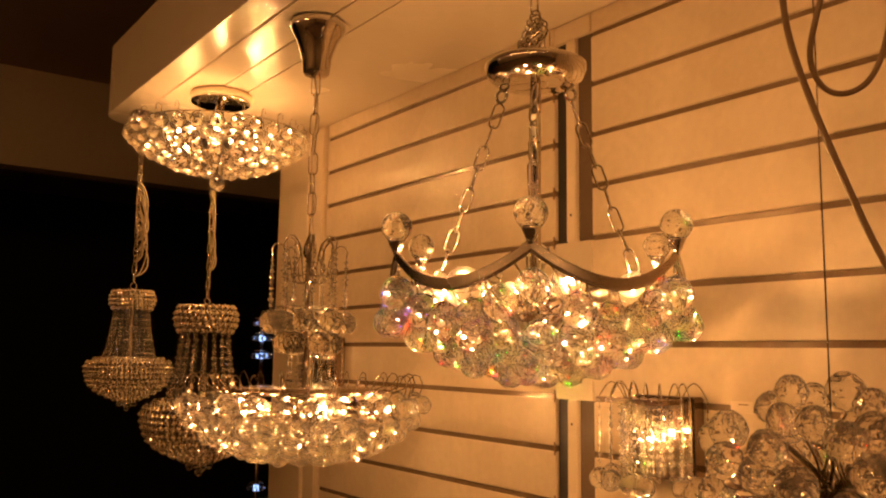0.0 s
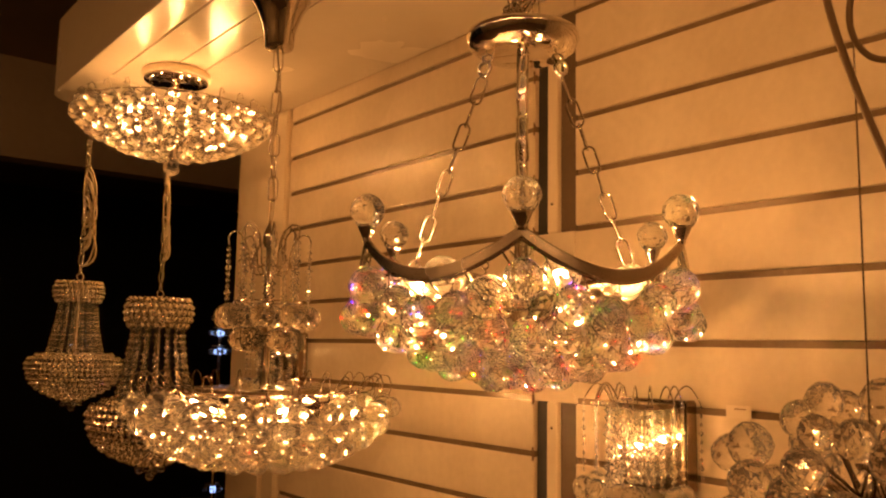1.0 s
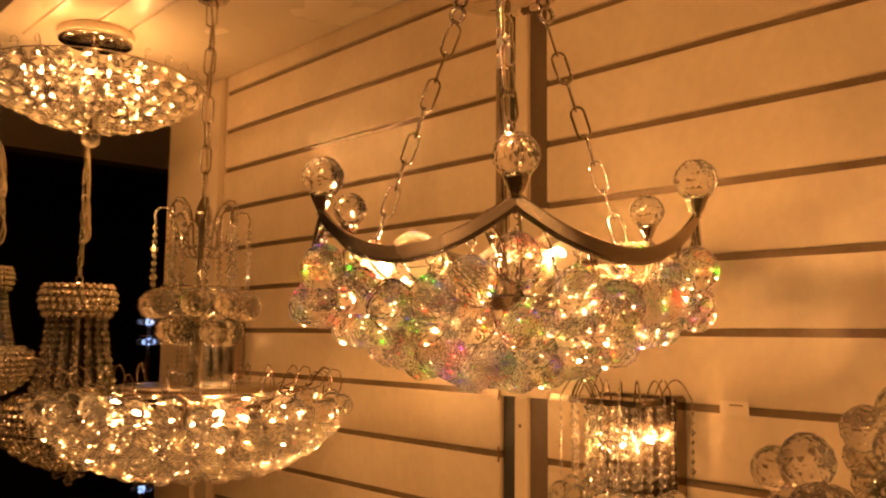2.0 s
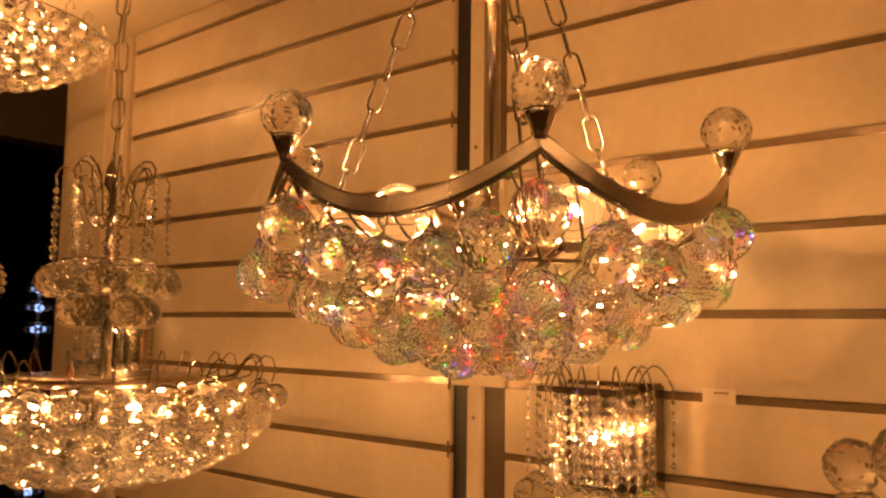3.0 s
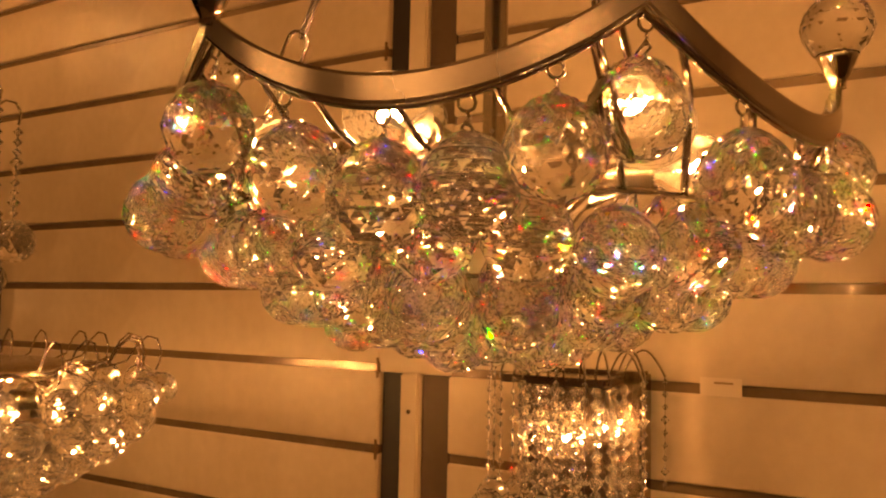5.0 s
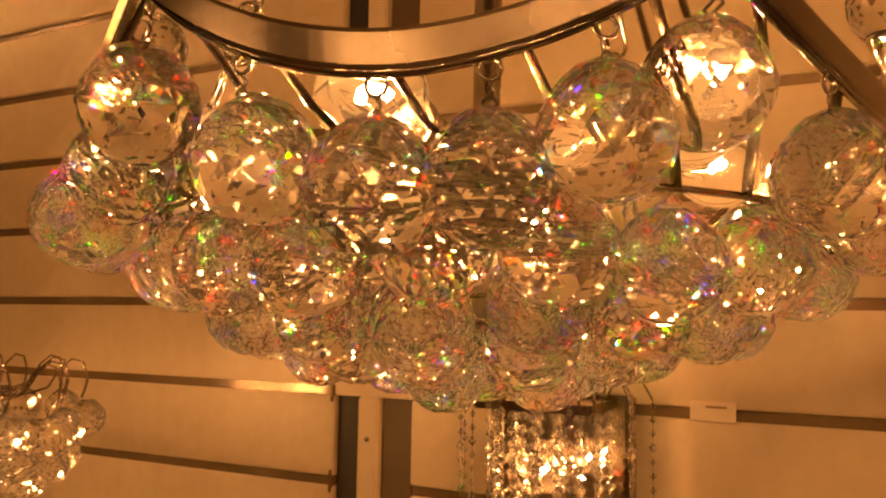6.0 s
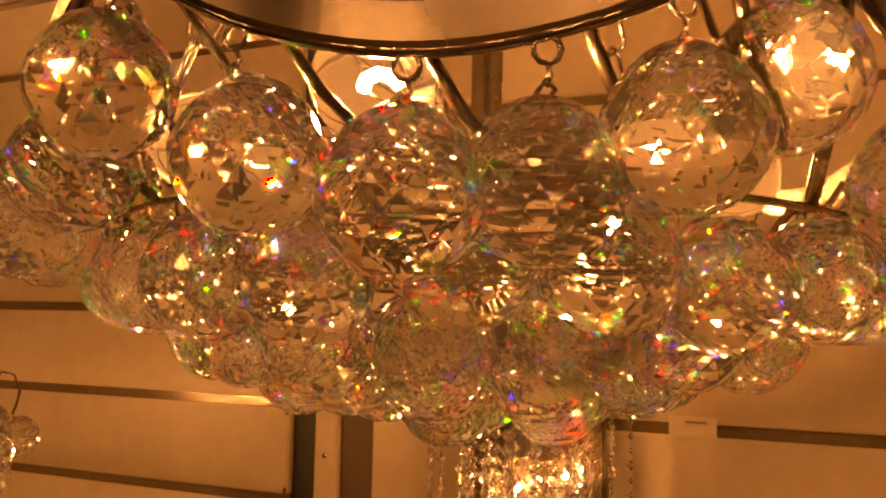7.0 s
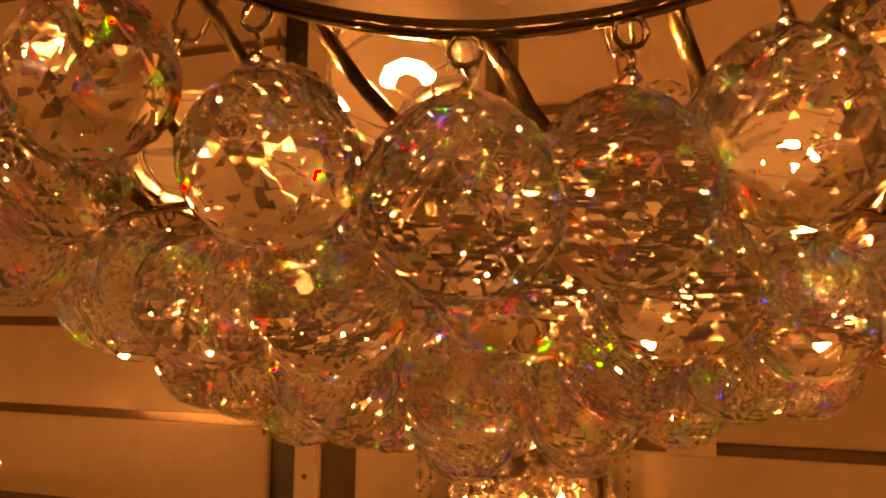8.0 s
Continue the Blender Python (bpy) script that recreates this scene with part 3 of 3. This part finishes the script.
# ---- the two unlit empire pendants ----
def empire_pendant(place, s, topz, slim, label, loops):
    """Beaded empire basket: collar, flared strands, basket and drop, scaled by s from its crown at topz."""
    top = thing("empire_pendant", label, "pendant lamp", (place[0], place[1], topz), "unlit beaded pendants")
    top.scale = (slim, slim, 1)
    def rings(name, specs):
        for r, z in specs:
            cut, set_in = bmesh.new(), bmesh.new()
            n = int(2 * math.pi * r / 0.0135)
            turn = random.uniform(0, 30)
            for i in range(n):
                p = polar(r * s, 360 * i / n + turn, z * s)
                bead(cut, p, 0.0056 * s, 0.0058 * s, 6, random.uniform(0, 60))
                # extra metal stud, added between the beads for sparkle
                bead(set_in, polar((r - 0.0015) * s, 360 * (i + 0.5) / n + turn, (z + 0.0035) * s), 0.0042 * s, 0.0042 * s, 5, random.uniform(0, 60))
            tagged(part(name, cut, M_BEAD, top), kind="stuff")
            tagged(part("sparkle_stud", set_in, M_CHROME, top), kind="stuff")
    rings("beaded_collar", [(0.06, -0.005), (0.065, -0.016), (0.066, -0.027), (0.064, -0.038), (0.058, -0.049)])
    for i in range(16):
        a = 22.5 * i
        us = [k / 11 for k in range(12)]
        spots = [polar((0.05 + 0.022 * u ** 1.6) * s, a, (-0.056 - 0.125 * u) * s) for u in us]
        string = part("bead_strand", tube(bmesh.new(), spots, 0.0006, False, 4), M_CHROME_DULL, top)
        for k, p in enumerate(spots):
            piece("bead", BEAD, string, Matrix.Translation(p) @ pose(0, 0, 0, 0, 0, 17 * k) @ Matrix.Scale((0.0056 + 0.002 * us[k]) * s / 0.005, 4))
    rings("beaded_basket", [(0.1, -0.187), (0.119, -0.196), (0.125, -0.208), (0.124, -0.22), (0.12, -0.232), (0.116, -0.244), (0.109, -0.256), (0.096, -0.267), (0.08, -0.277), (0.06, -0.286), (0.04, -0.293), (0.02, -0.298)])
    part("frame", tube(bmesh.new(), [polar(0.112 * s, 7.5 * k, -0.232 * s) for k in range(48)], 0.004 * s, True, 6), M_CHROME_DULL, top, "", True)
    part("collar_frame", lathe(bmesh.new(), [(0.054 * s, -0.05 * s), (0.056 * s, -0.045 * s), (0.056 * s, -0.002), (0.05 * s, 0.0), (0.006, 0.004), (0.006, -0.2 * s), (0.012, -0.2 * s), (0.0, -0.21 * s)], 24), M_CHROME_DULL, top, "", True)
    for i in range(5):
        piece("drop_ball", BALL_SOFT, top, Matrix.Translation(polar(0.022 * s if i else 0, 90 * i, (-0.306 if i else -0.318) * s)) @ Matrix.Scale(0.42 * s, 4))
    part("top_ring", tube(bmesh.new(), [(0.009 * math.cos(a), 0, 0.012 + 0.009 * math.sin(a)) for a in [2 * math.pi * k / 14 for k in range(14)]], 0.0022, True, 6), M_CHROME, top, "", True)
    up = SOFFIT - topz
    chain(top, (0, 0, 0.02), (0, 0, up), LINK_SMALL, 0.0255)
    for w, h0, h1 in loops:                            # spare cord tied up round the chain
        pts = [(w * math.sin(2 * math.pi * u) * math.cos(3 * u), w * 0.6 * math.sin(4 * math.pi * u), h0 + (h1 - h0) * (0.5 - 0.5 * math.cos(2 * math.pi * u))) for u in [k / 30 for k in range(30)]]
        part("spare_cord", tube(bmesh.new(), pts, 0.0026, True, 6), M_CORD, top, "", True)
    part("cord", tube(bmesh.new(), [(0.007 * math.sin(11 * u), 0.007 * math.cos(8 * u), 0.02 + (up - 0.02) * u) for u in [k / 24 for k in range(25)]], 0.0014, False, 6), M_CORD, top, "", True)
    part("ceiling_hook", lathe(bmesh.new(), [(0, up - 0.016), (0.014, up - 0.016), (0.024, up - 0.004), (0.024, up), (0, up)], 20), M_CHROME, top, "", True)
    return top


empire_pendant((0.921, 2.551), 1.0, 1.7385, 0.9, "small unlit empire pendant of clear beads with a knotted cord", ((0.04, 0.14, 0.3), (0.034, 0.11, 0.27), (0.046, 0.04, 0.2), (0.03, 0.16, 0.29), (0.026, 0.08, 0.22)))
empire_pendant((1.112, 2.501), 1.44, 1.7035, 0.9, "large unlit empire pendant of clear beads on a chain", ((0.018, 0.1, 0.32), (0.024, 0.1, 0.22), (0.014, 0.16, 0.34)))


# ---- wall sconces ----
def wall_sconce(y, z, lamps):
    top = thing("wall_sconce", "lit chrome wall sconce hung with crystal strands", "wall lamp", (WALL, y, z), "sconces on the slatted wall")
    part("back_plate", box(bmesh.new(), (-0.03, -0.066, -0.135), (-0.0005, 0.06, 0.0), 0.003), M_ARM, top, "dark chrome back plate")
    part("top_plate", box(bmesh.new(), (-0.105, -0.055, -0.012), (-0.0302, 0.055, -0.004), 0.002), M_ARM, top, "")
    for i in range(9):                                 # curtain of strands round the lamps
        a = 90 + 22.5 * i
        strand(top, Vector((-0.045, 0, -0.018)) + polar(0.053, a), 10, 0.0122, 1.3)
    for i in range(5):
        strand(top, Vector((-0.045, 0, -0.02)) + polar(0.034, 115 + 32 * i), 9, 0.0122, 1.15)
    for i in range(12):
        a = 74 + 19.2 * i
        arc = [Vector((-0.045, 0, 0.0)) + polar(0.045 + (0.044 if i % 2 else 0.03) * u, a, -0.008 + 0.03 * math.sin(math.pi * u * 0.95)) for u in [k / 10 for k in range(11)]]
        part("curled_wire", tube(bmesh.new(), arc, 0.0013, False, 5), M_CHROME, top, "", True)
        strand(top, arc[-1] + Vector((0, 0, -0.005)), 9, 0.0125, 0.7)
        if i % 3 == 2:
            continue
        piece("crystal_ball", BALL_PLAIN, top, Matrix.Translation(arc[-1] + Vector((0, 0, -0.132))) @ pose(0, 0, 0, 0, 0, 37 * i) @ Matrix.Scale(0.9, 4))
    bulb(top, aim((-0.045, 0.008, -0.042), (0, 0, -1)), lamps[0])
    bulb(top, aim((-0.052, -0.034, -0.036), (0, -0.1, -1)), lamps[1])
    return top


wall_sconce(1.12, 1.515, (0.0195, 0.013))
wall_sconce(2.28, 1.62, (0.009, 0.007))


# ---- the hanging cluster of crystal balls on curved metal arms ----
def ball_cluster(place):
    top = thing("ball_cluster_pendant", "unlit pendant of crystal balls on curved metal arms", "pendant lamp", place)
    rnd = random.Random(5)
    part("hub", lathe(bmesh.new(), [(0, -0.03), (0.008, -0.028), (0.011, -0.012), (0.011, 0.012), (0.007, 0.025), (0.003, 0.045), (0, 0.046)], 20), M_CHROME, top, "", True)
    for i in range(66):
        a, e = 137.508 * i + rnd.uniform(-9, 9), 1 - 2 * (i + 0.5) / 66
        flat = math.sqrt(1 - e * e)
        r = max(0.03, (0.114 if i % 3 else 0.07) * flat + rnd.uniform(-0.014, 0.014))
        tip = polar(r, a, 0.082 * e + rnd.uniform(-0.01, 0.01))
        mid = polar(r * 0.5, a + 25, 0.05 * e - 0.015)
        ends = (polar(0.01, a, 0.01 * e), mid, polar(r * 0.85, a + 14, 0.085 * e - 0.03), tip - Vector((0, 0, 0.02)))
        curve = [(1 - u) ** 3 * ends[0] + 3 * u * (1 - u) ** 2 * ends[1] + 3 * u * u * (1 - u) * ends[2] + u ** 3 * ends[3] for u in [k / 9 for k in range(10)]]
        part("curved_arm", tube(bmesh.new(), curve, 0.0034, False, 8, 0.4), M_ARM, top, "", True)
        piece("crystal_ball", BALL_CLUSTER, top, Matrix.Translation(tip) @ pose(0, 0, 0, rnd.uniform(-20, 20), 0, rnd.uniform(0, 360)) @ Matrix.Scale(rnd.uniform(0.76, 0.98), 4))
    up = SOFFIT - place[2]
    part("wire", tube(bmesh.new(), [(0, 0, 0.045), (0.002, 0.001, up * 0.5), (0, 0, up)], 0.0008, False, 6), M_CHROME_DULL, top, "thin steel suspension wire", True)
    return top


ball_cluster((0.996, 0.622, 1.462))

# ---- loose cables by the cluster ----
def cable(points, r, label):
    c = bpy.data.curves.new("cable_path", "CURVE")
    c.dimensions, c.bevel_depth, c.bevel_resolution, c.resolution_u = "3D", r, 3, 10
    sp = c.splines.new("NURBS")
    sp.points.add(len(points) - 1)
    for p, q in zip(sp.points, points):
        p.co = (*q, 1)
    sp.order_u, sp.use_endpoint_u = 4, True
    c.materials.append(M_CABLE)
    tmp = new("cable_tmp", c)
    me = bpy.data.meshes.new_from_object(tmp.evaluated_get(bpy.context.evaluated_depsgraph_get()))
    bpy.data.objects.remove(tmp)
    return tagged(new("cable", me), label, "cable")


cable([(0.93, 0.6, SOFFIT), (0.945, 0.625, 2.05), (0.945, 0.625, 1.93), (0.96, 0.63, 1.88), (0.992, 0.617, 1.795), (1.012, 0.604, 1.74), (1.035, 0.585, 1.66), (1.06, 0.54, 1.58), (1.09, 0.4, 1.52), (1.1, 0.15, 1.6), (1.1, 0.0, 1.9), (1.1, -0.05, SOFFIT)], 0.0032, "loose beige cable hanging from the soffit")
cable([(0.99, 0.58, SOFFIT), (0.98, 0.58, 2.0), (0.965, 0.6, 1.9), (0.97, 0.618, 1.86), (0.985, 0.61, 1.825), (1.0, 0.585, 1.822), (1.01, 0.56, 1.85), (1.0, 0.54, 1.95), (1.0, 0.53, SOFFIT)], 0.0027, "looped beige cable hanging from the soffit")

# ---- the shop's other lit chandeliers over the aisle ----
def ring_chandelier(x, y, z, turn):
    top = thing("ring_chandelier", "lit chrome ring chandelier with frosted round bulbs", "chandelier", (x, y, z), "chandeliers over the aisle")
    part("ring", tube(bmesh.new(), [polar(0.26, 7.5 * k) for k in range(48)], 0.009, True, 8), M_CHROME, top, "", True)
    part("rod", tube(bmesh.new(), [(0, 0, 0.06), (0, 0, 3.06 - z)], 0.006, False, 8), M_CHROME, top, "", True)
    part("ceiling_cup", lathe(bmesh.new(), [(0.006, 2.96 - z), (0.03, 2.97 - z), (0.055, 3.04 - z), (0.056, 3.059 - z), (0, 3.059 - z)], 24), M_CHROME, top, "", True)
    for k in range(8):
        a = turn + 45 * k
        part("spoke", tube(bmesh.new(), [(0, 0, 0.07), polar(0.13, a, 0.03), polar(0.26, a, 0.0)], 0.004, False, 6), M_CHROME, top, "", True)
        bulb(top, aim(polar(0.26, a, -0.042), (0, 0, -1)), frosted=True)


for x, y, z, turn in ((-0.9, -0.7, 2.5, 0), (-1.0, 1.1, 2.35, 20), (-1.3, 2.8, 2.5, 10), (0.3, -1.5, 2.4, 30), (-0.6, -2.6, 2.5, 5), (-0.5, 0.2, 2.6, 15), (-2.1, 0.4, 2.4, 0)):
    ring_chandelier(x, y, z, turn)

# ---- slim made-up stand for unidentified cool glimmers in the unlit space beyond the opening ----
M_COOL = glowing("cool_glimmer", (0.35, 0.5, 1.0), 1.6)
column = thing("glimmer_stand", "made-up slim crystal stand for unidentified faint cool glimmers", "floor lamp", (1.68, 3.38, 0))
part("base", lathe(bmesh.new(), [(0, 0), (0.13, 0), (0.13, 0.012), (0.02, 0.03), (0.012, 0.06)], 24), M_ARM, column, "", True)
part("pole", tube(bmesh.new(), [(0, 0, 0.03), (0, 0, 1.74)], 0.008, False, 8), M_ARM, column, "", True)
for z, n, size in ((1.04, 6, 0.7), (1.56, 8, 0.9), (1.63, 7, 0.8), (1.69, 5, 0.7)):
    part("collar", tube(bmesh.new(), [polar(0.03, 30 * k, z + 0.02) for k in range(12)], 0.003, True, 6), M_CHROME, column, "", True)
    part("glimmer_strip", lathe(bmesh.new(), [(0.0085, z - 0.012), (0.011, z - 0.01), (0.011, z + 0.01), (0.0085, z + 0.012)], 12), M_COOL, column, "faint cool light", True)
    ball_row(column, n, 0.032, z, BALL_SOFT, size * 0.7)

# ---- price label in the groove ----
tag = thing("price_label", "small white paper label clipped in a wall groove", "label", (WALL, 0.985, 1.503))
part("card", box(bmesh.new(), (-0.003, -0.02, -0.009), (-0.0022, 0.02, 0.009), 0.0003), M_LABEL, tag)
part("printed_bar", box(bmesh.new(), (-0.0036, -0.012, 0.003), (-0.0031, 0.006, 0.005)), M_INK, tag)
